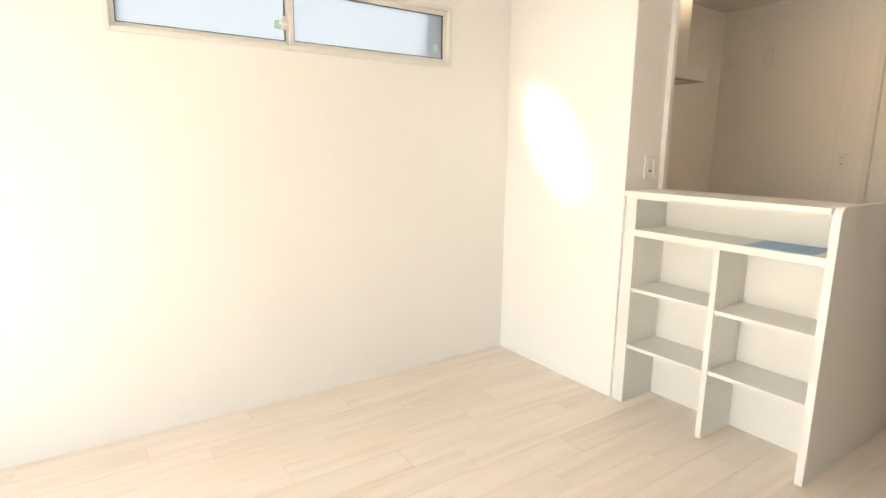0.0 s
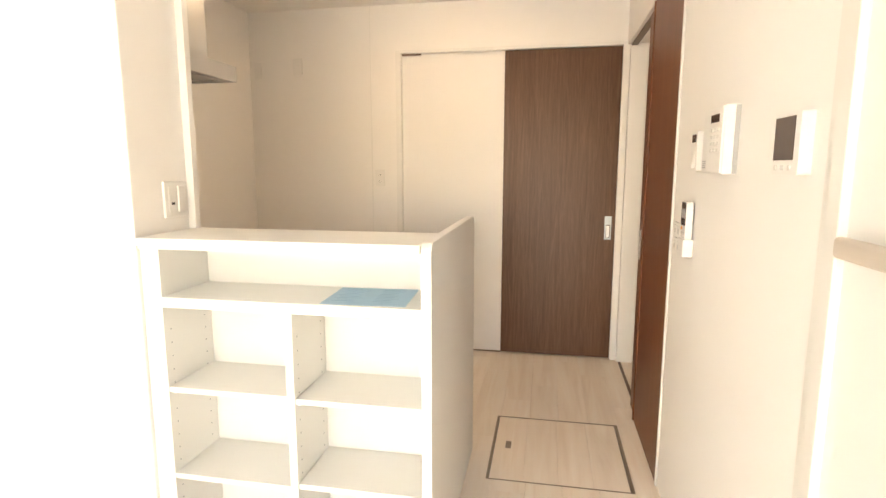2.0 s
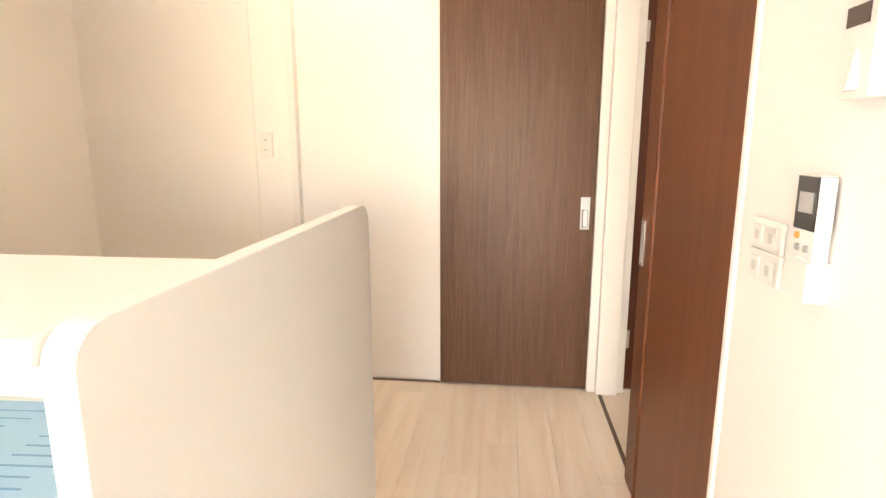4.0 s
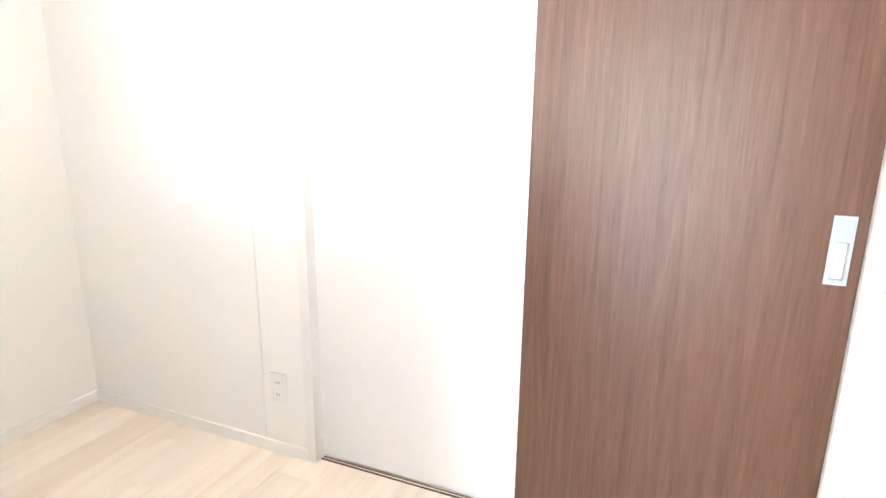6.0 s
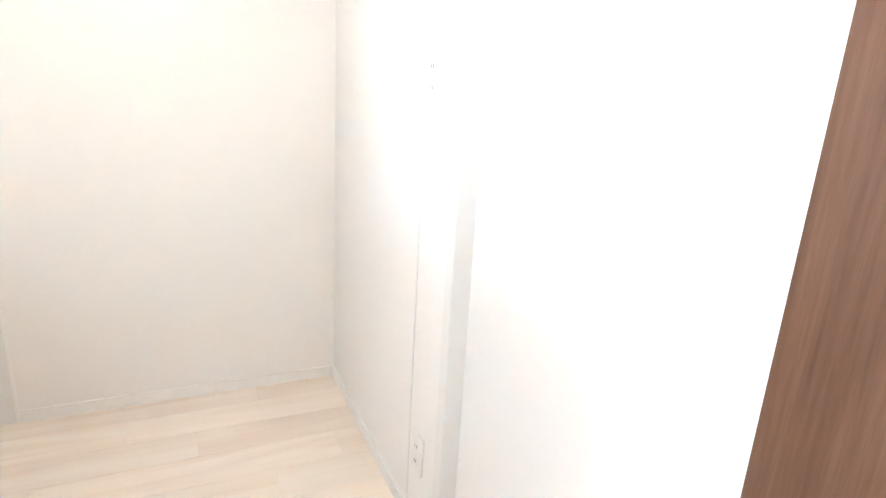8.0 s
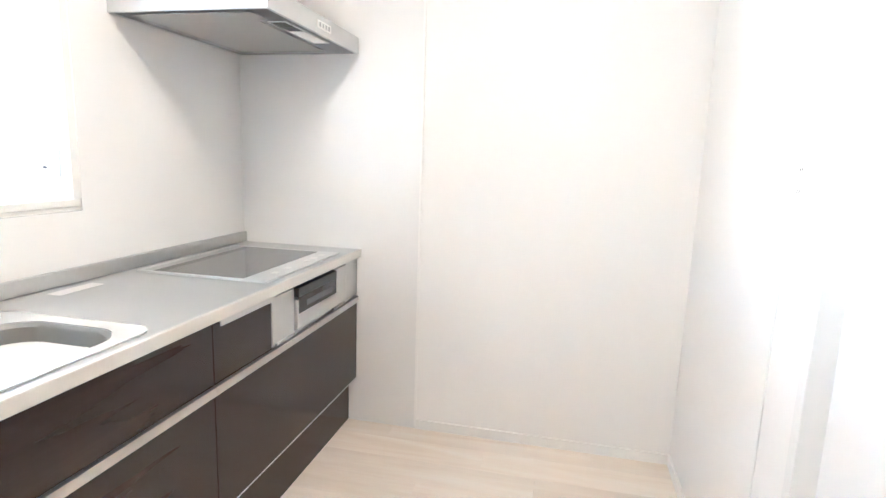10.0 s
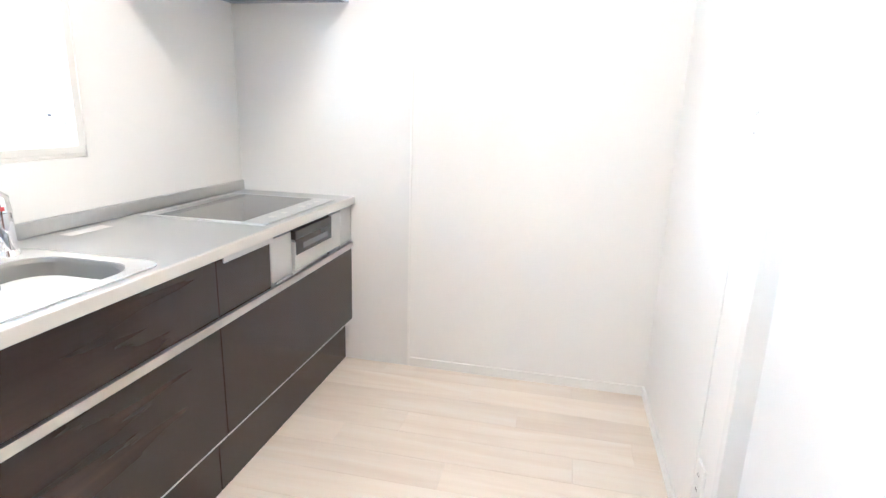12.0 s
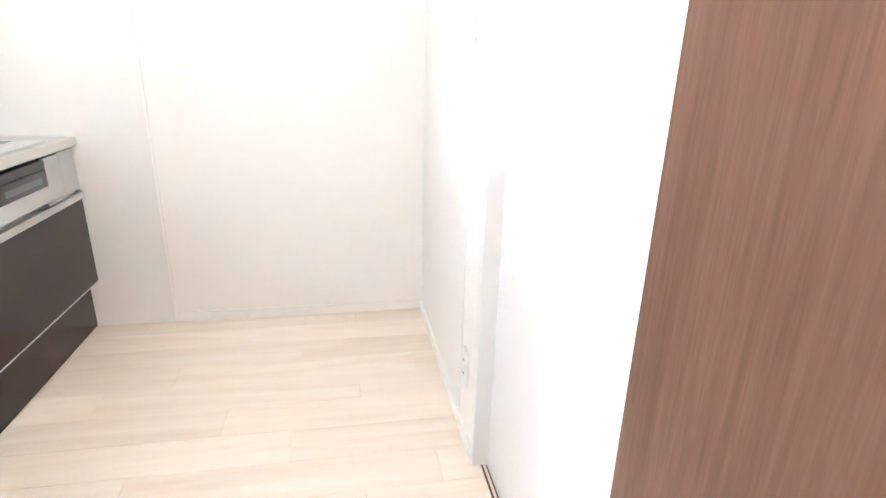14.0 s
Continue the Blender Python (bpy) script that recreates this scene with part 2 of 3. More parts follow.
# ---- structure ----
T = 0.12
structure("wall_west_living", boxes(
    ((XW - T, YS - T, 0), (XW, YB - 0.1, 1.750)), ((XW - T, YS - T, 2.063), (XW, YB - 0.1, HC)),
    ((XW - T, YS - T, 1.750), (XW, -2.113, 2.063)), ((XW - T, -0.445, 1.750), (XW, YB - 0.1, 2.063))),
    WALL, "plain white wallpapered living room wall with a high window")
structure("wall_west_kitchen", box((XK - T, YB - 0.1, 0), (XK, YD + 0.3, HC)), WALL, "plain white wallpapered kitchen end wall")
structure("wall_partition", box((XW - 0.002, -0.004, 0), (XP, YB, HC)), WALL, "white wallpapered partition beside the pass-through", 0.004)
structure("wall_lintel", box((XP, -0.004, 2.36), (0.9, YB, HC)), WALL, "white wallpapered beam over the pass-through")
structure("wall_pass_through", box((XP + 0.02, YB - 0.03, 0.0), (-0.002, YB, 1.067)), WALL, "low white wall behind the kitchen worktop")
structure("wall_doors", boxes(
    ((XK, YD, 0), (-0.69, YD + 0.1, HC)), ((-0.69, YD, DT + 0.01), (0.94, YD + 0.1, HC)),
    ((0.94, YD, DT), (2.2, YD + 0.1, HC)), ((1.78, YD, 0), (2.2, YD + 0.1, DT)),
    ((-0.665, YD + 0.1, 0), (2.2, YD + 0.14, HC))),
    WALL, "white wallpapered wall with a sliding door")
structure("wall_east", box((XR, -1.56, 0), (XR + T, YE - 0.02, HC)), WALL, "white wallpapered wall with intercoms and switches", 0.003)
structure("wall_east_return", box((XR + T, -1.56, 0), (2.35, -1.44, HC)), WALL, "plain white return wall")
structure("wall_east_living", box((2.35, YS - T, 0), (2.35 + T, -1.44, HC)), WALL, "plain white living room wall")
structure("wall_east_lintel", box((XR, YE - 0.02, DT), (XR + T, YD, HC)), WALL, "white wallpapered wall over the sliding doorway")
structure("wall_hall_east", box((2.2, 0.2, 0), (2.2 + T, YD + 0.2, HC)), WALL, "white hallway wall")
structure("wall_hall_south", box((XR + T, 0.2 - T, 0), (2.2 + T, 0.2, HC)), WALL, "white hallway end wall")
structure("wall_south", boxes(
    ((XW, YS - T, 0), (-1.5, YS, HC)), ((1.3, YS - T, 0), (2.35, YS, HC)), ((-1.5, YS - T, 2.15), (1.3, YS, HC))),
    WALL, "white wall with a tall balcony window")
structure("ceiling", box((XK - T, YS - T, HC), (2.5, YD + 0.3, HC + 0.12)), CEIL, "plain white papered ceiling")
structure("subfloor", box((XK - T, YS - T, -0.12), (2.5, YD + 0.3, -0.014)), FLOORBASE, "dark floor base under the boards")
structure("ground", box((-60, -60, -3.2), (60, 60, -3.0)), material("asphalt", (0.06, 0.06, 0.06), 0.9, noise_scale=2, vary=0.2), "grey asphalt ground outside")

structure("baseboard", boxes(
    ((XK, 1.173, 0), (XK + 0.009, YD, 0.045)), ((XK + 0.009, YD - 0.009, 0), (-0.706, YD, 0.045))),
    SKIRT, "low white skirting board")
structure("wall_panel_kitchen_end", box((XK, YB, 0), (XK + 0.006, 1.168, HC)), KPANEL, "glossy white kitchen wall panel")
structure("wall_panel_kitchen_back", box((XK + 0.006, YB, 0.86), (XP - 0.001, YB + 0.006, HC)), KPANEL, "glossy white panel behind the hob")
structure("wall_panel_kitchen_sink", box((XP - 0.001, YB, 0.86), (0, YB + 0.006, 1.066)), KPANEL, "low glossy white panel behind the sink")
structure("trim_pass_through", box((XP - 0.001, YB - 0.024, 1.1045), (-0.878, YB + 0.0035, 2.36)), TRIM, "white edge trim of the pass-through")
structure("trim_panel_edge", box((XK + 0.006, 1.160, 0), (XK + 0.010, 1.170, HC)), WALL, "slim white joint strip on the kitchen wall")
structure("trim_door_wall_joint", box((-0.889, YD - 0.003, 0.02), (-0.882, YD, HC)), TRIM, "fine vertical joint in the white wall")

# sliding door in the door wall
structure("door_1_casing", boxes(
    ((-0.705, YD - 0.006, 0), (-0.668, YD + 0.098, DT + 0.02)), ((-0.668, YD - 0.006, DT), (0.80, YD + 0.098, DT + 0.02)),
    ((0.80, YD - 0.006, 0), (0.842, YD + 0.098, DT + 0.02))), TRIM, "white door casing", 0.0015)
structure("door_1_track", boxes(((-0.667, YL + 0.001, -0.012), (0.044, YL + 0.007, 0.003)), ((-0.667, YL + 0.016, -0.012), (0.044, YL + 0.020, 0.002))), TRACK, "bronze floor track of the sliding door")
structure("door_1_head_track", box((-0.665, YL - 0.006, DT - 0.010), (-0.53, YL + 0.012, DT - 0.001)), TRACK, "dark head track end")
structure("wall_pocket_panel", box((-0.668, YL + 0.022, 0.004), (0.09, YL + 0.032, DT)), POCKET, "smooth white pocket panel beside the door")


def recessed_pull(parent, x0, x1, z0, z1, y, flip=1):
    """A rectangular flush pull in a face that looks to -y."""
    h = part("door_handle", rim((x0, y - 0.003, z0), (x1, y + 0.002, z1), 0.005, "y"), PULL, parent, "satin aluminium flush pull", smooth=True)
    part("plate", box((x0 + 0.004, y - 0.0015, z0 + 0.004), (x1 - 0.004, y + 0.001, z1 - 0.004)), PULL, h)
    xm, w = (x0 + x1) / 2, (x1 - x0) * 0.26
    part("cup", rounded((xm - w, y - 0.0035, z0 + 0.015), (xm + w, y - 0.0005, z0 + 0.095), w * 0.9, "y"), SILVERP, h)
    part("cup_rim", rim((xm - w - 0.002, y - 0.0042, z0 + 0.012), (xm + w + 0.002, y - 0.002, z0 + 0.098), 0.003, "y"), CHROME, h)
    part("key_slot", tube((xm, y - 0.0035, z1 - 0.035), (xm, y, z1 - 0.035), 0.004), GREYP, h)


d1 = thing("door_1", "closed walnut-brown sliding door with a flush metal pull, beside a white panel", "", (0.43, YL, 0.005), kind="structure")
part("door_leaf", box((0.046, YL - 0.006, 0.008), (0.799, YL + 0.0215, DT - 0.003)), DOORW, d1, bevel=0.0015)
recessed_pull(d1, 0.732, 0.776, 0.838, 0.995, YL - 0.006)

# sliding doorway in the east wall, the leaf pushed back
structure("door_2_post", boxes(
    ((0.843, YD - 0.035, 0), (0.945, YD + 0.02, DT + 0.02)), ((0.945, YD - 0.002, 0), (0.984, YD + 0.05, DT + 0.02))), TRIM, "white door post at the corner", 0.002)
structure("door_2_casing", boxes(((XR - 0.006, YE - 0.018, 0), (XR + 0.02, YE, DT)), ((XR + 0.085, YE - 0.02, 0), (XR + T + 0.006, YE, DT))), TRIM, "white door casing", 0.002)
structure("door_2_track", box((0.853, YE, -0.012), (0.871, YD - 0.036, 0.002)), TRACK, "bronze floor track of the sliding doorway")
structure("door_2_head_track", box((0.845, YE, DT - 0.012), (0.880, YD - 0.036, DT - 0.001)), TRACK, "dark head track")
d2 = thing("door_2", "reddish-brown sliding door pushed open along the white wall", "", (0.85, 1.15, 0.005), kind="structure")
part("door_leaf", box((0.8345, YE + 0.004, 0.008), (0.864, 1.555, DT - 0.013)), DOORR, d2, bevel=0.002)
part("door_cover_panel", box((0.822, YE + 0.002, 0.006), (0.8335, 1.352, DT - 0.001)), DOORR, d2, bevel=0.002)
part("edge_strip", tube((0.826, 1.370, 0.006), (0.826, 1.370, DT - 0.001), 0.0095, 16), DOORR, d2, "rounded brown edge strip", smooth=True)
part("edge_groove", box((0.826, 1.3525, 0.006), (0.834, 1.361, DT - 0.001)), BLACK, d2, "dark groove beside the edge strip")
h2 = part("door_handle", rim((0.831, 1.505, 0.838), (0.8355, 1.545, 0.993), 0.005, "x"), ALU, d2, "satin aluminium flush pull")
part("cup", rounded((0.8318, 1.512, 0.848), (0.8343, 1.538, 0.983), 0.01, "x"), PALEG, h2)

d3 = thing("door_3", "closed reddish-brown hinged hallway door in a white frame", "", (1.37, YD + 0.03, 0.005), kind="structure")
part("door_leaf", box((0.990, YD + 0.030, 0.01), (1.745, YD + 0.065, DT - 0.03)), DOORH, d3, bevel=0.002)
for z in (0.28, 1.75):
    part("hinge", merge(tube((0.988, YD + 0.022, z - 0.045), (0.988, YD + 0.022, z + 0.045), 0.006, 14), box((0.985, YD + 0.024, z - 0.045), (1.004, YD + 0.0298, z + 0.045))), ALU, d3, "small steel butt hinge")
part("door_sill", box((0.985, YD + 0.018, -0.01), (1.75, YD + 0.09, 0.008)), TRIM, d3)
structure("door_3_casing", boxes(((1.75, YD - 0.008, 0), (1.79, YD + 0.098, DT)), ((0.935, YD - 0.008, DT - 0.028), (1.79, YD + 0.098, DT + 0.01))), TRIM, "white door casing", 0.002)

# ---- windows ----
w1 = thing("window_1", "high white-framed sliding window with frosted glass", "", (XW, -1.27, 1.90), kind="structure")
part("window_frame", rim((XW - 0.10, -2.118, 1.745), (XW + 0.010, -0.440, 2.068), 0.022, "x"), SASH, w1, bevel=0.002)
for k, (a, b, dx) in enumerate(((-2.096, -1.345, -0.025), (-1.362, -0.462, 0.0))):
    x0 = XW - 0.035 + dx
    s = part("sash", rim((x0, a, 1.767), (x0 + 0.022, b, 2.046), 0.024, "x"), SASH, w1, bevel=0.0015)
    part("gasket", rim((x0 + 0.004, a + 0.024, 1.791), (x0 + 0.018, b - 0.024, 2.022), 0.004, "x"), DARKGAP, s)
    pane = part("pane", box((x0 + 0.009, a + 0.027, 1.794), (x0 + 0.013, b - 0.027, 2.019)), frosted, s, "frosted pale glass pane")
    pane.visible_shadow = False
part("window_latch", merge(box((XW - 0.034, -1.392, 1.84), (XW - 0.018, -1.366, 1.90)), box((XW - 0.02, -1.405, 1.862), (XW - 0.008, -1.366, 1.878))), PLAST, w1, "white crescent latch")
for y, z in ((-1.405, 1.865), (-0.525, 1.85)):
    part("sticker", box((XW - (0.047 if y < -1 else 0.022) - 0.0005, y - 0.018, z - 0.018), (XW - (0.046 if y < -1 else 0.021), y + 0.012, z + 0.018)), GREEN, w1, "small green sticker")

w2 = thing("window_2", "tall white-framed balcony window with clear panes", "", (-1.45, YS, 1.07), kind="structure")
part("window_frame", rim((-1.5, YS - 0.1, 0.0), (1.3, YS - 0.02, 2.15), 0.04, "y"), SASH, w2, bevel=0.002)
part("sash", rim((-1.46, YS - 0.07, 0.04), (-0.08, YS - 0.04, 2.11), 0.05, "y"), SASH, w2)
part("sash", rim((-0.12, YS - 0.10, 0.04), (1.26, YS - 0.072, 2.11), 0.05, "y"), SASH, w2)

# white glazed door leaf on the east wall
g1 = thing("window_3", "tall white-framed glazed leaf with a beige rail, on the white wall", "", (XR, -0.85, 1.0), kind="structure")
part("window_frame", boxes(((XR - 0.010, -0.432, 0), (XR + 0.002, -0.398, HC - 0.02)), ((XR - 0.026, -0.495, 0), (XR + 0.002, -0.452, HC - 0.02)), ((XR - 0.030, -1.55, 0), (XR + 0.002, -1.51, HC - 0.02))), SASH, g1, bevel=0.003)
part("pane", box((XR - 0.012, -1.51, 0.02), (XR - 0.006, -0.496, HC - 0.03)), TRIM, g1, "white lower and upper infill")
part("rail", rounded((XR - 0.046, -1.50, 1.178), (XR - 0.027, -0.530, 1.212), 0.008, "y"), BEIGE, g1, "beige cross rail")


# ---- living room: bookshelf and counter ----
SD = YB - 0.034
bs = thing("bookshelf", "white built-in bookshelf with adjustable shelves under the counter", "bookshelf", (-0.43, 0.1, 0))
part("side_panel", box((-0.872, 0.004, 0), (-0.834, SD, 1.067)), MELA, bs, bevel=0.001)
part("filler_strip", box((-0.9035, 0.010, 0), (-0.8725, 0.028, 1.067)), MELA, bs)
part("divider", box((-0.426, 0.004, 0), (-0.400, SD - 0.002, 0.882)), MELA, bs, bevel=0.001)
part("back_panel", box((-0.833, SD - 0.001, 0.0), (-0.001, SD + 0.001, 1.066)), MELA, bs)
part("fixed_shelf", box((-0.833, 0.002, 0.884), (-0.001, SD - 0.002, 0.917)), MELA, bs, bevel=0.001)
for x0, x1, zs in ((-0.833, -0.428, (0.621, 0.322)), (-0.398, -0.001, (0.615, 0.333))):
    for z in zs:
        part("shelf", box((x0, 0.006, z - 0.018), (x1, SD - 0.004, z)), MELA, bs, bevel=0.001)
holes = bmesh.new()
for x, s in ((-0.834, 1), (-0.426, -1), (-0.400, 1), (-0.001, -1)):
    for y in (0.035, SD - 0.04):
        for i in range(14):
            z = 0.22 + i * 0.045
            if min(abs(z - 0.59), abs(z - 0.31)) < 0.022:
                continue
            m = Matrix.Translation((x + s * 0.0006, y, z)) @ Matrix.Rotation(radians(90), 4, "Y")
            bmesh.ops.create_cone(holes, cap_ends=True, segments=8, radius1=0.0026, radius2=0.0026, depth=0.001, matrix=m)
tagged(part("shelf_pin_holes", holes, GREYP, bs), kind="stuff")
for x, zs in ((-0.834, (0.621, 0.322)), (-0.400, (0.615, 0.333))):
    for z in zs:
        for y in (0.03, SD - 0.035):
            part("shelf_pin", box((x, y - 0.005, z - 0.030), (x + 0.009, y + 0.005, z - 0.0185)), PLAST, bs)

ct = thing("counter", "white counter top over the bookshelf with a slim edge", "counter", (-0.43, 0.1, 1.04))
part("counter_top", box((XP + 0.002, -0.010, 1.079), (-0.001, YB + 0.004, 1.104)), MELA, ct, bevel=0.003)
part("edge_board", box((-0.9035, 0.001, 1.0680), (-0.001, YB - 0.002, 1.0785)), MELA, ct)

ep = thing("end_panel", "tall white end panel with a rounded corner, beside the bookshelf", "panel", (0.015, 0.45, 0))
me = bmesh.new()
R, PY, PZ = 0.055, 0.930, 1.107
pts = [(0.0, 0.0), (PY, 0.0)]
pts += [(PY - R + R * math.cos(a), PZ - R + R * math.sin(a)) for a in [i * math.pi / 16 for i in range(9)]]
r2 = 0.035
pts += [(r2 - r2 * math.sin(a), PZ - r2 + r2 * math.cos(a)) for a in [i * math.pi / 12 for i in range(7)]]
lo = [me.verts.new((0.0, y, z)) for y, z in pts]
hi = [me.verts.new((0.030, y, z)) for y, z in pts]
me.faces.new(lo)
me.faces.new(hi[::-1])
for i in range(len(pts)):
    j = (i + 1) % len(pts)
    me.faces.new((lo[i], hi[i], hi[j], lo[j]))
part("panel", me, MELA, ep)
band = bmesh.new()
prev = None
for y, z in pts[1:] + [(0.0, 0.0)]:
    cy, cz = 0.45, 0.55
    o = Vector((y - cy, z - cz)).normalized() * 0.0012
    row = [band.verts.new((0.0008, y + o.x, z + o.y)), band.verts.new((0.0292, y + o.x, z + o.y)), band.verts.new((0.0292, y, z)), band.verts.new((0.0008, y, z))]
    if prev:
        for i in range(4):
            band.faces.new((prev[i], prev[(i + 1) % 4], row[(i + 1) % 4], row[i]))
    else:
        band.faces.new(row)
    prev = row
band.faces.new(prev[::-1])
part("edge_band", band, TRIM, ep)

leaflet = thing("leaflet", "sheet of blue printed paper lying on the top white shelf", "paper", (-0.19, 0.125, 0.917))
lm = Matrix.Translation((-0.188, 0.128, 0.9175)) @ Matrix.Rotation(radians(3), 4, "Z")
b = box((-0.130, -0.112, 0), (0.130, 0.112, 0.0012))
b.transform(lm)
part("sheet", b, BLUE, leaflet)
b = bmesh.new()
for i in range(9):
    w = 0.05 + 0.05 * random.random()
    add_box(b, (-0.11 + 0.01 * (i % 2), 0.085 - i * 0.019, 0.0013), (-0.11 + w, 0.088 - i * 0.019, 0.0016))
    add_box(b, (0.02, 0.085 - i * 0.019, 0.0013), (0.02 + w * 0.8, 0.088 - i * 0.019, 0.0016))
b.transform(lm)
part("print", b, INK, leaflet, "rows of unreadable small print")


def wall_plate(name, label, category, place, normal, w, h, kind="switch", group=""):
    """A cover plate on a wall, drawn in its own axes: u across, z up, out along the normal."""
    t = thing(name, label, category, place, group)
    turn = {"-y": 0, "+x": 90, "-x": -90, "+y": 180}[normal]
    rot = Matrix.Translation(place) @ Matrix.Rotation(radians(turn), 4, "Z")

    def p(nm, bm, mat, lab="", bev=0.0):
        bm.transform(rot)
        return part(nm, bm, mat, t, lab, bev)
    p("plate", box((-w / 2, -0.009, -h / 2), (w / 2, 0, h / 2)), PLAST, bev=0.003)
    if kind == "outlet":
        for z in (h * 0.2, -h * 0.2):
            p("socket", box((-0.014, -0.0105, z - 0.012), (0.014, -0.0092, z + 0.012)), PLAST)
            p("socket_slot", boxes(((-0.0065, -0.0112, z - 0.004), (-0.0045, -0.0104, z + 0.005)), ((0.0045, -0.0112, z - 0.004), (0.0065, -0.0104, z + 0.005))), BLACK)
    elif kind == "blank":
        p("socket", box((-0.014, -0.0105, -0.03), (0.014, -0.0092, 0.03)), PLAST)
    elif kind == "jack":
        p("rocker", box((0.004, -0.016, -h * 0.36), (w * 0.36, -0.0092, h * 0.36)), PLAST, bev=0.002)
        p("jack", box((-w * 0.34, -0.0105, -h * 0.36), (0.0, -0.0092, h * 0.36)), PLAST)
        p("jack_hole", box((-w * 0.24, -0.0112, -0.018), (-w * 0.10, -0.0104, -0.010)), BLACK)
    elif kind == "four":
        for u in (-w * 0.23, w * 0.23):
            p("rocker", box((u - w * 0.16, -0.0125, -h * 0.30), (u + w * 0.16, -0.0092, h * 0.30)), PLAST, bev=0.001)
            p("name_window", box((u - w * 0.07, -0.0132, -h * 0.18), (u + w * 0.07, -0.0124, h * 0.12)), PALEG)
    return t


wall_plate("wall_outlet", "white double power outlet plate on the kitchen door wall", "outlet", (-0.828, YD, 1.244), "-y", 0.070, 0.118, "outlet")
wall_plate("wall_outlet", "white outlet plate low on the kitchen door wall near the skirting", "outlet", (-0.814, YD, 0.262), "-y", 0.070, 0.115, "outlet")
wall_plate("wall_outlet", "white outlet plate high on the kitchen door wall", "outlet", (-1.427, YD, 2.03), "-y", 0.070, 0.115, "blank")
wall_plate("wall_outlet", "white outlet plate high by the kitchen corner", "outlet", (-1.735, YD, 2.01), "-y", 0.055, 0.115, "blank")
wall_plate("jack_plate", "white wall plate with a rocker and jack on the partition end", "switch", (XP, 0.19, 1.212), "+x", 0.115, 0.120, "jack")
wall_plate("light_switch", "upper white two-rocker switch plate beside the sliding door", "switch", (XR, 0.638, 1.091), "-x", 0.110, 0.056, "four", "switches by the doorway")
wall_plate("light_switch", "lower white two-rocker switch plate beside the sliding door", "switch", (XR, 0.638, 1.034), "-x", 0.110, 0.056, "four", "switches by the doorway")

# ---- devices on the east wall ----
ic = thing("intercom", "white wall intercom and alarm unit with keypad and small display", "intercom", (XR, 0.12, 1.39))
y0, y1, out = 0.085, 0.262, 0.042
part("body", rounded((XR - out + 0.006, y0, 1.300), (XR, y1, 1.480), 0.004, "x"), PLAST, ic)
part("side_band", box((XR - 0.012, y0 - 0.003, 1.302), (XR - 0.001, y0, 1.478)), GREYP, ic, "grey side band")
part("faceplate", box((XR - out, y0 + 0.002, 1.303), (XR - out + 0.006, y1 - 0.004, 1.477)), PLAST, ic, bevel=0.002)
part("display", box((XR - out - 0.0015, y0 + 0.030, 1.438), (XR - out, y0 + 0.100, 1.459)), SCREEN, ic, "small dark display")
for r in range(4):
    for c in range(3):
        yy, zz = y0 + 0.028 + c * 0.026, 1.418 - r * 0.018
        part("key", box((XR - out - 0.002, yy, zz - 0.005), (XR - out, yy + 0.014, zz + 0.004)), PALEG, ic)
part("speaker_grille", boxes(*[((XR - out - 0.0012, y1 - 0.045, 1.316 + i * 0.006), (XR - out, y1 - 0.012, 1.319 + i * 0.006)) for i in range(4)]), GREYP, ic)

hp = thing("handset_controller", "small white wall controller with a dark display, beside the intercom", "controller", (XR, 0.4350, 1.3820))
part("body", rounded((XR - 0.024, 0.3900, 1.3070), (XR, 0.4600, 1.4320), 0.006, "x"), PLAST, hp)
part("display", box((XR - 0.0255, 0.4030, 1.3970), (XR - 0.024, 0.4500, 1.4220)), SCREEN, hp, "dark display")
part("lower_cover", tube((XR - 0.012, 0.4250, 1.3170), (XR - 0.012, 0.4250, 1.3670), 0.020, 20, 0.014), PLAST, hp, smooth=True)

mo = thing("video_monitor", "white wall video monitor with a dark brown screen", "monitor", (XR, -0.265, 1.36))
part("body", rounded((XR - 0.024, -0.325, 1.304), (XR, -0.205, 1.424), 0.005, "x"), PLAST, mo)
part("screen", box((XR - 0.0255, -0.302, 1.332), (XR - 0.024, -0.212, 1.416)), SCREEN, mo, "dark brown screen")
for i in range(3):
    part("button", rounded((XR - 0.0262, -0.295 + i * 0.032, 1.312), (XR - 0.024, -0.284 + i * 0.032, 1.322), 0.002, "x"), PALEG, mo)

rc = thing("remote_control", "white remote control with a dark screen in a wall holder", "remote control", (XR, 0.4800, 1.1100))
part("body", rounded((XR - 0.028, 0.4550, 1.0300), (XR - 0.006, 0.5120, 1.2050), 0.006, "x"), PLAST, rc)
part("dark_top", box((XR - 0.0295, 0.4560, 1.1250), (XR - 0.005, 0.5110, 1.2030)), DARKWIN, rc, "dark glossy upper front")
part("screen", box((XR - 0.0305, 0.4650, 1.1500), (XR - 0.0294, 0.5020, 1.1800)), GREYP, rc, "grey display")
part("button", rounded((XR - 0.031, 0.4930, 1.1100), (XR - 0.028, 0.5030, 1.1200), 0.003, "x"), ORANGE, rc, "orange round button")
for i in range(6):
    yy, zz = 0.465 + (i % 2) * 0.022, 1.098 - (i // 2) * 0.018
    part("button", rounded((XR - 0.031, yy, zz - 0.005), (XR - 0.028, yy + 0.012, zz + 0.005), 0.003, "x"), GREYP if i < 2 else PLAST, rc)
part("holder", box((XR - 0.034, 0.4500, 1.0200), (XR, 0.5170, 1.0800)), PLAST, rc, "white holder", bevel=0.003)

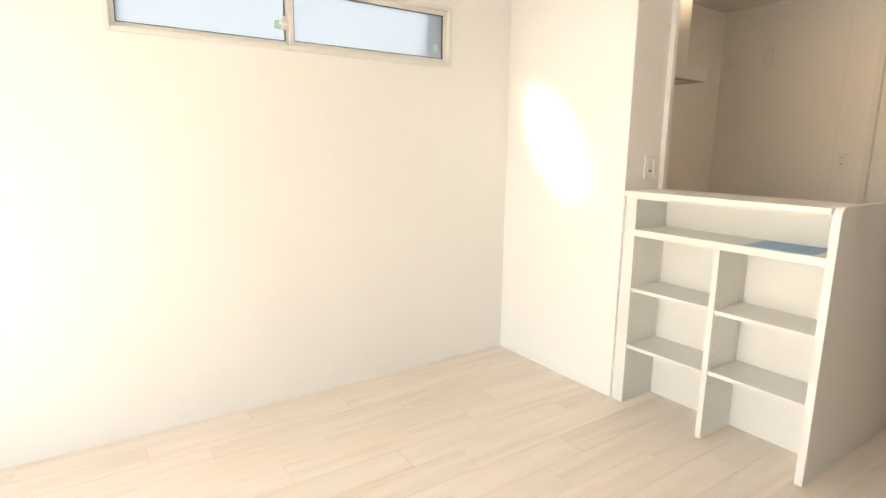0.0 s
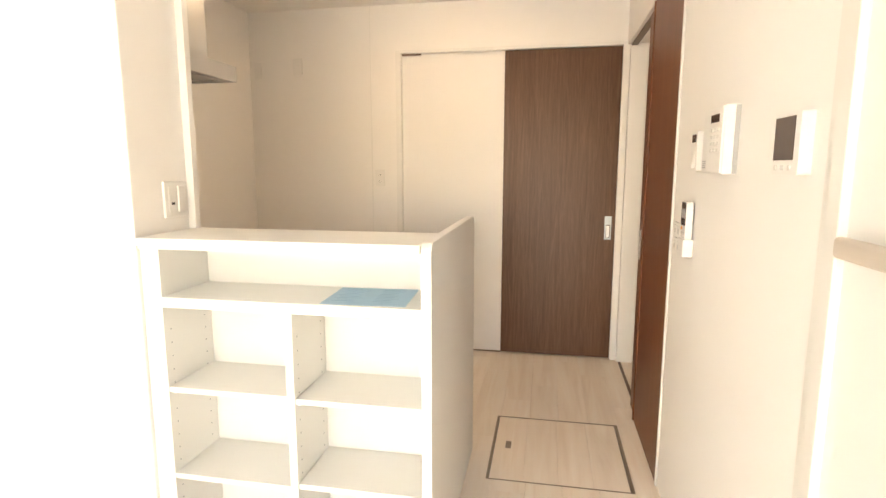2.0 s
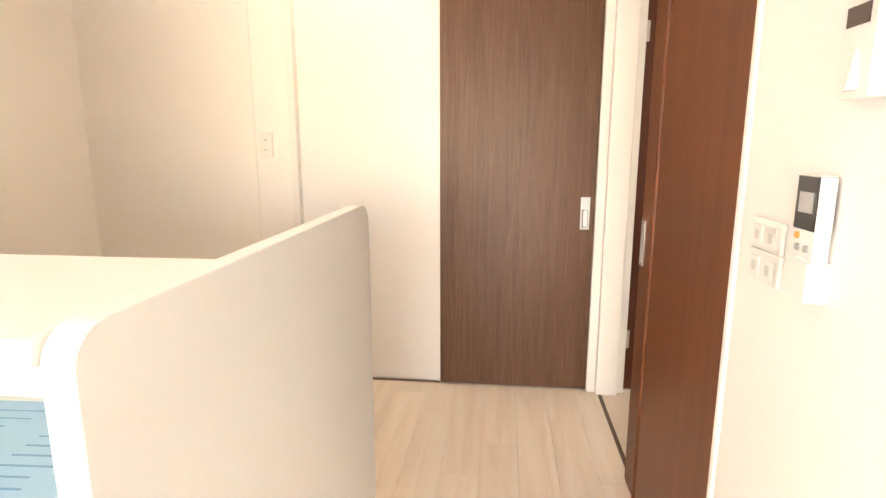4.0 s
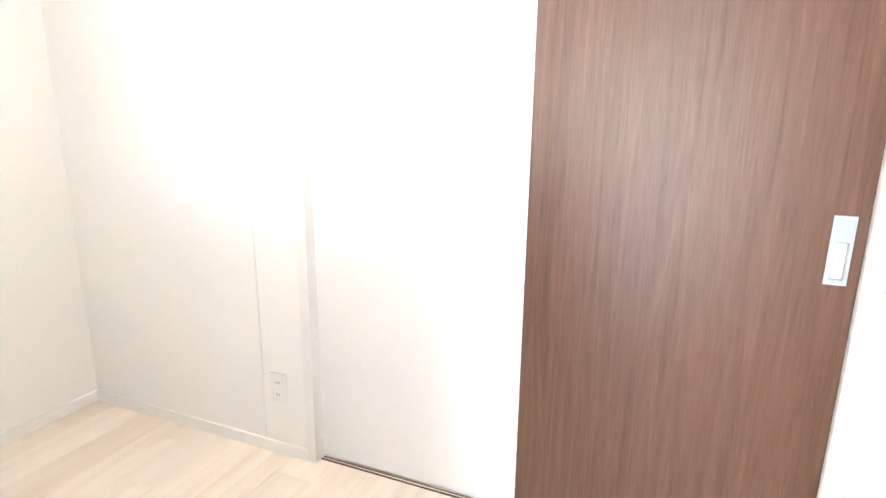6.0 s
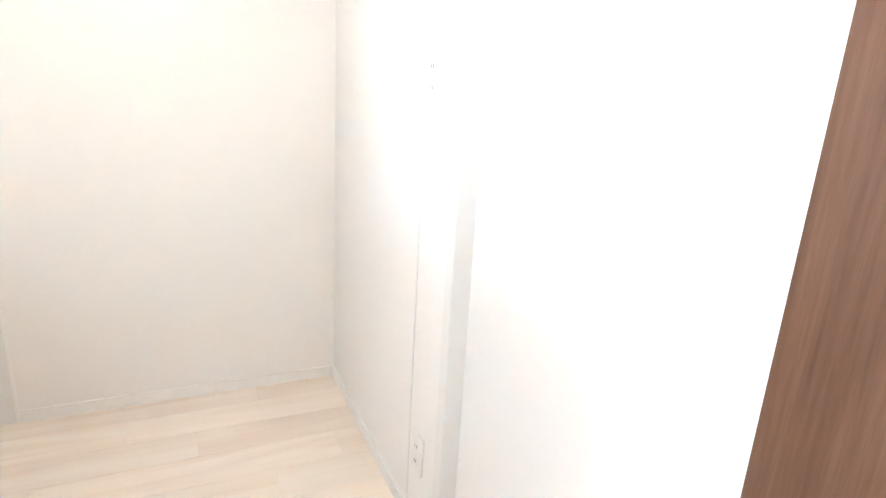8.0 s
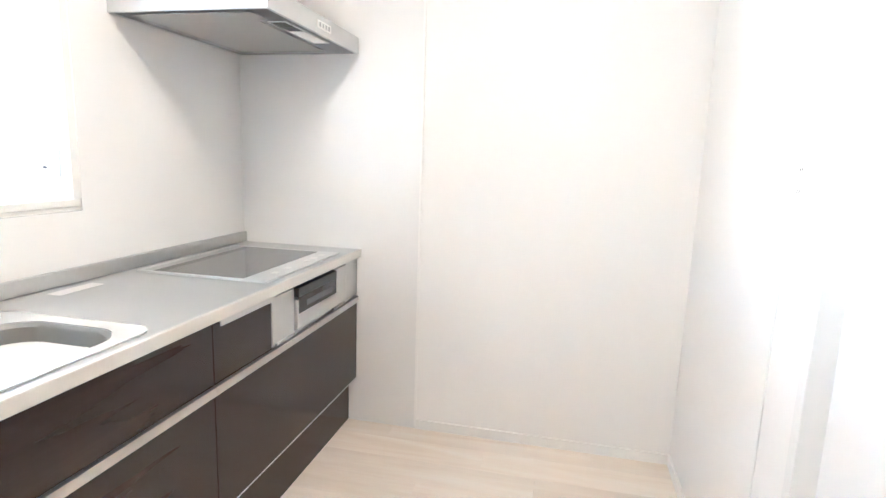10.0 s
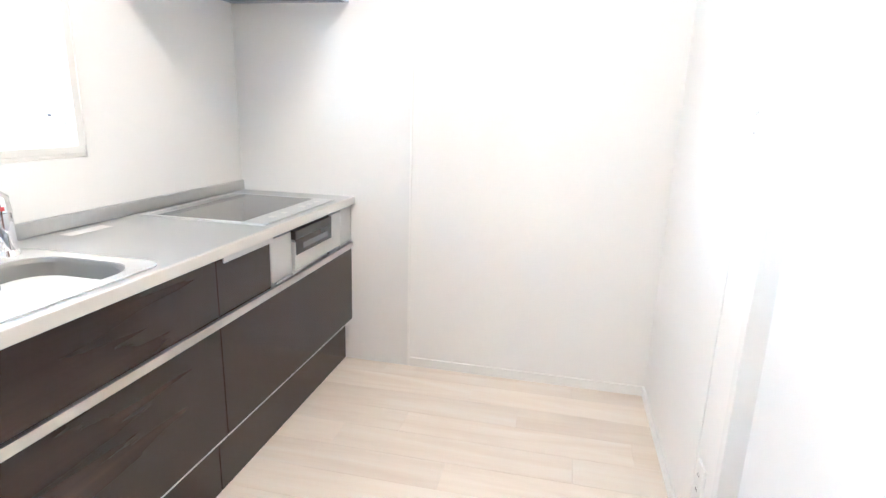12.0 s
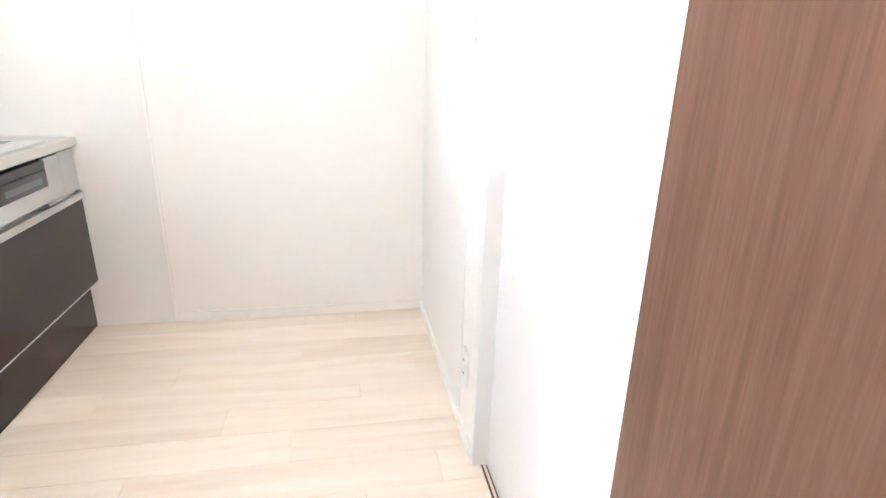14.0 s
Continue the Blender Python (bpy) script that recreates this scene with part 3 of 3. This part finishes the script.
# ---- kitchen ----
K = 0.842
YC = YF - 0.02        # cabinet fronts
wt = thing("worktop", "stainless kitchen worktop with an ivory front edge and an upstand", "worktop", (-0.9, 0.5, 0.84))
SX0, SX1, SY0, SY1 = -0.500, -0.06, 0.500, 0.825   # sink opening
HX0, HX1, HY0, HY1 = -1.635, -1.045, 0.345, 0.852
top = bmesh.new()
RR = 0.085
outer = [top.verts.new((x, y, K)) for x, y in ((-0.003, YF - 0.014), (XK + 0.007, YF - 0.014), (XK + 0.007, YB + 0.007), (-0.003, YB + 0.007))]
arcs = []
for cx, cy, a0 in ((SX1 - RR, SY1 - RR, 0), (SX0 + RR, SY1 - RR, 90), (SX0 + RR, SY0 + RR, 180), (SX1 - RR, SY0 + RR, 270)):
    arcs.append([top.verts.new((cx + RR * math.cos(radians(a0 + i * 90 / 8)), cy + RR * math.sin(radians(a0 + i * 90 / 8)), K)) for i in range(9)])
for q in range(4):
    for i in range(8):
        top.faces.new((outer[q], arcs[q][i], arcs[q][i + 1]))
    n_ = (q + 1) % 4
    top.faces.new((outer[q], arcs[q][8], arcs[n_][0], outer[n_]))
bmesh.ops.recalc_face_normals(top, faces=top.faces)
bmesh.ops.solidify(top, geom=list(top.faces), thickness=0.010)
zs_ = max(v.co.z for v in top.verts) - K
top.transform(Matrix.Translation((0, 0, -zs_)))
part("steel_top", top, STEELTOP, wt)
part("front_edge", box((XK + 0.007, YF - 0.014, K - 0.034), (-0.003, YF, K + 0.001)), IVORY, wt, "ivory front edge", bevel=0.003)
part("upstand", box((XK + 0.007, YB + 0.007, K + 0.0005), (-0.003, YB + 0.021, K + 0.050)), STEEL, wt, "brushed steel upstand", bevel=0.004)

sk = thing("kitchen_sink", "stainless steel kitchen sink basin set into the worktop", "sink", (-0.3, 0.55, 0.86))
def basin(x0, x1, y0_, y1_, r, depth, ztop, lip):
    bm = bmesh.new()

    def ring(dx, z, rad):
        vs = []
        for cx, cy, a0 in ((x1 - dx - rad, y1_ - dx - rad, 0), (x0 + dx + rad, y1_ - dx - rad, 90), (x0 + dx + rad, y0_ + dx + rad, 180), (x1 - dx - rad, y0_ + dx + rad, 270)):
            for i in range(9):
                a = radians(a0 + i * 90 / 8)
                vs.append(bm.verts.new((cx + rad * math.cos(a), cy + rad * math.sin(a), z)))
        return vs
    rings = [ring(-lip, ztop + 0.0006, r + lip), ring(-lip * 0.8, ztop + 0.003, r + lip * 0.8), ring(0.002, ztop + 0.003, r), ring(0.010, ztop - 0.006, r - 0.004),
             ring(0.018, ztop - depth + 0.045, r - 0.01), ring(0.032, ztop - depth + 0.014, r - 0.02), ring(0.065, ztop - depth, r - 0.04)]
    for a, b2 in zip(rings, rings[1:]):
        for i in range(len(a)):
            j = (i + 1) % len(a)
            bm.faces.new((a[i], a[j], b2[j], b2[i]))
    bm.faces.new(rings[-1])
    return bm


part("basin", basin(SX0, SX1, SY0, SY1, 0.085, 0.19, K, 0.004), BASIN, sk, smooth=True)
lip = bmesh.new()
loops = []
for x0, x1, y0_, y1_, r in ((-0.545, -0.036, 0.390, 0.858, 0.05), (SX0, SX1, SY0, SY1, 0.085)):
    for z in (K + 0.0008, K + 0.0050):
        loops.append([lip.verts.new((cx + r * math.cos(radians(a0 + i * 90 / 8)), cy + r * math.sin(radians(a0 + i * 90 / 8)), z))
                      for cx, cy, a0 in ((x1 - r, y1_ - r, 0), (x0 + r, y1_ - r, 90), (x0 + r, y0_ + r, 180), (x1 - r, y0_ + r, 270)) for i in range(9)])
for a, b2 in ((0, 1), (1, 3), (3, 2), (2, 0)):
    for i in range(36):
        j = (i + 1) % 36
        lip.faces.new((loops[a][i], loops[a][j], loops[b2][j], loops[b2][i]))
part("tap_deck", lip, STEELLIP, sk, "polished steel rim with the tap deck")
part("drain", merge(tube((-0.27, 0.66, K - 0.189), (-0.27, 0.66, K - 0.186), 0.055, 28), tube((-0.27, 0.66, K - 0.186), (-0.27, 0.66, K - 0.183), 0.03, 20)), CHROME, sk, "round drain strainer", smooth=True)

fc = thing("mixer_tap", "chrome single-lever kitchen mixer tap behind the sink", "tap", (-0.38, YB + 0.09, K))
fx, fy = -0.474, 0.432
part("base", tube((fx, fy, K), (fx, fy, K + 0.02), 0.032, 32, 0.028), CHROME, fc, smooth=True)
part("body", merge(tube((fx, fy, K + 0.019), (fx, fy, K + 0.118), 0.0275, 32, 0.0265), tube((fx, fy, K + 0.1195), (fx, fy, K + 0.155), 0.0280, 32, 0.0235)), CHROME, fc, smooth=True)
part("spout", merge(tube((fx, fy, K + 0.030), (fx + 0.17, fy + 0.032, K + 0.150), 0.0170, 20, 0.0155), tube((fx + 0.165, fy + 0.031, K + 0.160), (fx + 0.185, fy + 0.034, K + 0.105), 0.019, 20, 0.017)), CHROME, fc, smooth=True)
part("lever", merge(tube((fx - 0.004, fy, K + 0.148), (fx + 0.022, fy + 0.004, K + 0.176), 0.0245, 28, 0.015), tube((fx + 0.012, fy + 0.002, K + 0.168), (fx + 0.105, fy + 0.012, K + 0.196), 0.0115, 18, 0.0065)), CHROME, fc, smooth=True)
part("mark", box((fx + 0.008, fy + 0.022, K + 0.126), (fx + 0.016, fy + 0.0285, K + 0.136)), RED, fc, "tiny red mark")

bk = thing("sink_basket", "clear plastic corner basket hanging in the sink", "basket", (-0.3, SY0 + 0.03, K - 0.05))
part("cup", rim((-0.35, SY0 + 0.014, K - 0.055), (-0.25, SY0 + 0.056, K + 0.004), 0.003, "z"), clear, bk)
part("slats", boxes(*[((-0.348 + i * 0.012, SY0 + 0.053, K - 0.07), (-0.344 + i * 0.012, SY0 + 0.056, K - 0.0555)) for i in range(8)]), clear, bk)

st = thing("sticker_label", "pale rectangular care sticker on the steel worktop", "sticker", (-0.79, 0.37, K))
part("label", box((-0.868, 0.345, K + 0.0002), (-0.712, 0.392, K + 0.0012)), PAPER, st)

hob = thing("induction_hob", "grey glass induction hob with a silver frame set into the worktop", "hob", (-1.34, 0.58, K))
part("frame", rim((HX0, HY0, K + 0.0005), (HX1, HY1, K + 0.008), 0.014, "z"), HOBFRAME, hob, "silver metal frame", bevel=0.002)
part("glass", box((HX0 + 0.013, HY0 + 0.058, K + 0.001), (HX1 - 0.013, HY1 - 0.096, K + 0.0065)), GLASSTOP, hob, "smoked grey glass", bevel=0.001)
part("vent", boxes(*[((HX0 + 0.02, HY0 + 0.018 + i * 0.012, K + 0.001), (HX1 - 0.02, HY0 + 0.026 + i * 0.012, K + 0.006)) for i in range(3)]), SILVERP, hob, "rear vent slats")
part("control_strip", box((HX0 + 0.013, HY1 - 0.095, K + 0.001), (HX1 - 0.013, HY1 - 0.013, K + 0.0072)), HOBFRAME, hob, "silver control strip")
for i, x in enumerate((-1.175, -1.264, -1.415, -1.478, -1.550)):
    part("button", rounded((x - 0.015, HY1 - 0.056, K + 0.0072), (x + 0.012, HY1 - 0.034, K + 0.0092), 0.005, "z"), PLAST, hob, "white touch button")


def cabinet(name, label, x0, x1, fronts):
    """A base unit with its carcass, plinth drawer and fronts. fronts: (z0, z1)."""
    c = thing(name, label, "kitchen cabinet", ((x0 + x1) / 2, 0.6, 0))
    part("carcass", boxes(((x0 + 0.001, YB + 0.008, 0.205), (x1 - 0.001, YC - 0.022, 0.80))), TRIM, c)
    for z0, z1 in fronts:
        part("drawer_front", box((x0 + 0.0015, YC - 0.020, z0), (x1 - 0.0015, YC, z1)), CABW, c, bevel=0.001)
    return c


XSEAM = -0.732
c1 = cabinet("base_cabinet", "dark glossy woodgrain sink cabinet with wide drawers", XSEAM, -0.004, ((0.622, 0.812), (0.222, 0.588)))
c2 = cabinet("base_cabinet", "dark glossy woodgrain hob cabinet with a wide drawer and grill above", XK + 0.008, XSEAM, ((0.222, 0.588),))
part("small_drawer_front", box((-1.036, YC - 0.020, 0.622), (XSEAM - 0.0015, YC, 0.802)), CABW, c2, bevel=0.001)
for c, x0, x1 in ((c1, XSEAM, -0.004), (c2, XK + 0.008, XSEAM)):
    part("rail_handle", merge(box((x0 + 0.001, YC - 0.012, 0.590), (x1 - 0.001, YC + 0.004, 0.602)), box((x0 + 0.001, YC - 0.004, 0.600), (x1 - 0.001, YC + 0.010, 0.620))), ALU, c, "satin aluminium rail handle")
    part("plinth_drawer", box((x0 + 0.002, YC - 0.06, 0.004), (x1 - 0.002, YC - 0.038, 0.206)), CABW, c, bevel=0.001)
    part("plinth_trim", box((x0 + 0.002, YC - 0.040, 0.2145), (x1 - 0.002, YC - 0.002, 0.2205)), ALU, c, "thin metal trim line")
part("drawer_handle", merge(box((-1.036, YC - 0.004, 0.8025), (XSEAM - 0.020, YC + 0.016, 0.8070)), box((-1.036, YC + 0.011, 0.790), (XSEAM - 0.020, YC + 0.016, 0.8025))), ALU, c2, "slim aluminium pull")

gr = thing("fish_grill", "built-in silver grill under the hob with a dark glass drawer", "grill", (-1.44, YC, 0.71))
part("left_panel", box((-1.190, YC - 0.02, 0.632), (-1.040, YC + 0.002, 0.796)), SILVERP, gr, "plain silver panel", bevel=0.003)
part("right_panel", box((-1.655, YC - 0.02, 0.632), (-1.536, YC + 0.002, 0.796)), SILVERP, gr, "silver control panel", bevel=0.003)
part("filler_panel", box((XK + 0.010, YC - 0.02, 0.632), (-1.660, YC + 0.000, 0.800)), SILVERP, gr, "silver filler", bevel=0.002)
gd = part("grill_drawer", rounded((-1.530, YC - 0.02, 0.640), (-1.195, YC + 0.012, 0.752), 0.004, "x"), SILVERP, gr, "silver grill drawer", bevel=0.0)
part("grill_window", box((-1.526, YC + 0.010, 0.700), (-1.204, YC + 0.0145, 0.7595)), DARKWIN, gd, "dark glass window")
part("grill_grip", box((-1.528, YC - 0.015, 0.760), (-1.198, YC + 0.016, 0.795)), BLACK, gd, "black recessed grip", bevel=0.003)
# reflection painted on as a thin grey strip over the dark window
part("grill_reflection", box((-1.490, YC + 0.0145, 0.716), (-1.262, YC + 0.0155, 0.738)), REFLECT_GREY, gd, "grey reflection band")
part("shadow_gap", boxes(((-1.1965, YC - 0.025, 0.630), (-1.1905, YC - 0.004, 0.798)), ((-1.5355, YC - 0.025, 0.630), (-1.5305, YC - 0.004, 0.798)), ((-1.6595, YC - 0.025, 0.630), (-1.6555, YC - 0.006, 0.798)), ((-1.655, YC - 0.025, 0.797), (-1.040, YC - 0.006, 0.815))), BLACK, gr, "dark gaps round the panels")
for x in (-1.185, -1.640):
    part("foot_strip", box((x, YC - 0.005, 0.6235), (x + 0.12, YC + 0.006, 0.634)), GREYP, gr, "grey lower strip")

# ---- range hood ----
HDX = -1.053
hd = thing("range_hood", "silver slim range hood with a steel duct cover over the hob", "range hood", (-1.48, 0.55, 1.7))
HB = 1.70
part("hood_rim", rim((XK + 0.007, YB + 0.007, HB), (HDX, YF - 0.02, HB + 0.068), 0.012, "z"), HOODM, hd, bevel=0.001)
part("hood_top", box((XK + 0.008, YB + 0.008, HB + 0.060), (HDX - 0.001, YF - 0.021, HB + 0.066)), HOODM, hd)
part("underside", box((XK + 0.0195, YB + 0.0195, HB + 0.0006), (HDX - 0.0125, YF - 0.0325, HB + 0.010)), HOODB, hd, "dark grey underside")
fp = bmesh.new()
fx0, fx1, fy0, fy1, fr = XK + 0.070, HDX - 0.034, YB + 0.060, YF - 0.095, 0.022
outline = [(fx0 + fr, fy0), (fx1 - fr, fy0), (fx1 - 0.3 * fr, fy0 + 0.3 * fr), (fx1, fy0 + fr), (fx1, fy1 - fr), (fx1 - 0.3 * fr, fy1 - 0.3 * fr), (fx1 - fr, fy1),
           (-1.165, fy1), (-1.180, fy1 - 0.008), (-1.190, fy1 - 0.036), (-1.203, fy1 - 0.044), (fx0 + fr, fy1 - 0.044), (fx0 + 0.3 * fr, fy1 - 0.044 - 0.3 * fr), (fx0, fy1 - 0.044 - fr), (fx0, fy0 + fr), (fx0 + 0.3 * fr, fy0 + 0.3 * fr)]
low = [fp.verts.new((x, y, HB - 0.0015)) for x, y in outline]
high = [fp.verts.new((x, y, HB + 0.0002)) for x, y in outline]
fp.faces.new(low)
fp.faces.new(high[::-1])
for i in range(len(outline)):
    j = (i + 1) % len(outline)
    fp.faces.new((low[i], low[j], high[j], high[i]))
part("filter_panel", fp, BAFFLE, hd, "flat silver baffle panel with a notched corner", bevel=0.0004)
part("lamp_recess", rim((-1.560, YF - 0.118, HB - 0.0025), (-1.215, YF - 0.050, HB + 0.0003), 0.005, "z"), HOODM, hd, "thin silver rim of the lamp recess")
part("lamp_cover", box((-1.550, YF - 0.112, HB - 0.0012), (-1.360, YF - 0.056, HB + 0.0003)), PLAST, hd, "white lamp cover")
part("recess_socket", box((-1.290, YF - 0.110, HB - 0.001), (-1.224, YF - 0.058, HB + 0.0003)), BLACK, hd, "black end of the lamp recess")
part("duct_cover", box((XK + 0.30, YB + 0.007, HB + 0.067), (HDX - 0.002, 0.66, HC - 0.002)), HOODM, hd, "tall silver duct cover", bevel=0.002)
cp = part("control_panel", box((-1.505, YF - 0.0205, HB + 0.020), (-1.390, YF - 0.0175, HB + 0.048)), PLAST, hd, "small white control panel")
for i in range(4):
    part("hood_button", box((-1.492 + i * 0.025, YF - 0.018, HB + 0.026), (-1.478 + i * 0.025, YF - 0.0165, HB + 0.042)), GREYP, cp)

# ---- ceiling lamp ----
lamp = thing("ceiling_light", "lit round white ceiling light with a warm opal diffuser", "ceiling light", (-0.35, 1.38, HC))
part("mounting_plate", tube((-0.35, 1.38, HC - 0.018), (-0.35, 1.38, HC), 0.165, 48), PLAST, lamp, "white metal mounting plate", smooth=True)
part("diffuser", tube((-0.35, 1.38, HC - 0.062), (-0.35, 1.38, HC - 0.0185), 0.150, 48, 0.175), OPAL, lamp, "glowing warm opal cover", smooth=True)

# ---- floor hatch ----
AX0, AX1, AY0, AY1 = 0.118, 0.732, 0.690, 1.294
fh = thing("floor_hatch", "floorboard-faced underfloor storage hatch in a bronze frame", "floor hatch", ((AX0 + AX1) / 2, (AY0 + AY1) / 2, 0))
part("hatch_frame", boxes(((AX0, AY0, -0.012), (AX0 + 0.012, AY1, 0.0015)), ((AX1 - 0.014, AY0, -0.012), (AX1, AY1, 0.0015)),
     ((AX0 + 0.012, AY0, -0.012), (AX1 - 0.014, AY0 + 0.005, 0.0015)), ((AX0 + 0.012, AY1 - 0.005, -0.012), (AX1 - 0.014, AY1, 0.0015))), HATCHF, fh, "bronze metal frame")
lid_w = (AX1 - AX0 - 0.030) / 4
for i in range(4):
    x = AX0 + 0.0135 + i * lid_w
    part("plank", box((x + 0.0004, AY0 + 0.0065, -0.012), (x + lid_w - 0.0004, AY1 - 0.0065, 0.0)), FLOOR, fh)
part("ring_pull", box((0.182, 0.962, 0.0002), (0.208, 1.028, 0.0018)), HATCHF, fh, "flush bronze pull", bevel=0.0005)

# ---- floorboards, last ----
def minus(r, h):
    """The rectangle r less the rectangle h, as rectangles."""
    x0, y0_, x1, y1_ = r
    a, b2, c, d = h
    if x1 <= a or x0 >= c or y1_ <= b2 or y0_ >= d:
        return [r]
    out = []
    if y0_ < b2:
        out.append((x0, y0_, x1, b2))
    if y1_ > d:
        out.append((x0, d, x1, y1_))
    lo_, hi_ = max(y0_, b2), min(y1_, d)
    if x0 < a:
        out.append((x0, lo_, a, hi_))
    if x1 > c:
        out.append((c, lo_, x1, hi_))
    return out


floor = tagged(thing("floor", "pale maple-look floorboards laid lengthwise", "", (0, 0, 0)), kind="structure")
W, L = 0.1512, 0.909
rng = random.Random(5)
x = XK - 0.03
col = 0
while x < 2.35:
    y = YS - L * ((0.0, 0.5, 0.25, 0.75)[col % 4])
    while y < YD + 0.14:
        pieces = minus((x + 0.0005, max(y + 0.0004, YS), x + W - 0.0005, min(y + L - 0.0004, YD + 0.138)), (AX0 - 0.0005, AY0 - 0.0005, AX1 + 0.0005, AY1 + 0.0005))
        pieces = [p for p in pieces if p[3] - p[1] > 0.004 and p[2] - p[0] > 0.004]
        if pieces:
            bm = bmesh.new()
            for p in pieces:
                add_box(bm, (p[0], p[1], -0.012), (p[2], p[3], 0.0))
            ob = mesh_object("plank", bm, FLOOR)
            ob.parent = floor
        y += L
    x += W
    col += 1
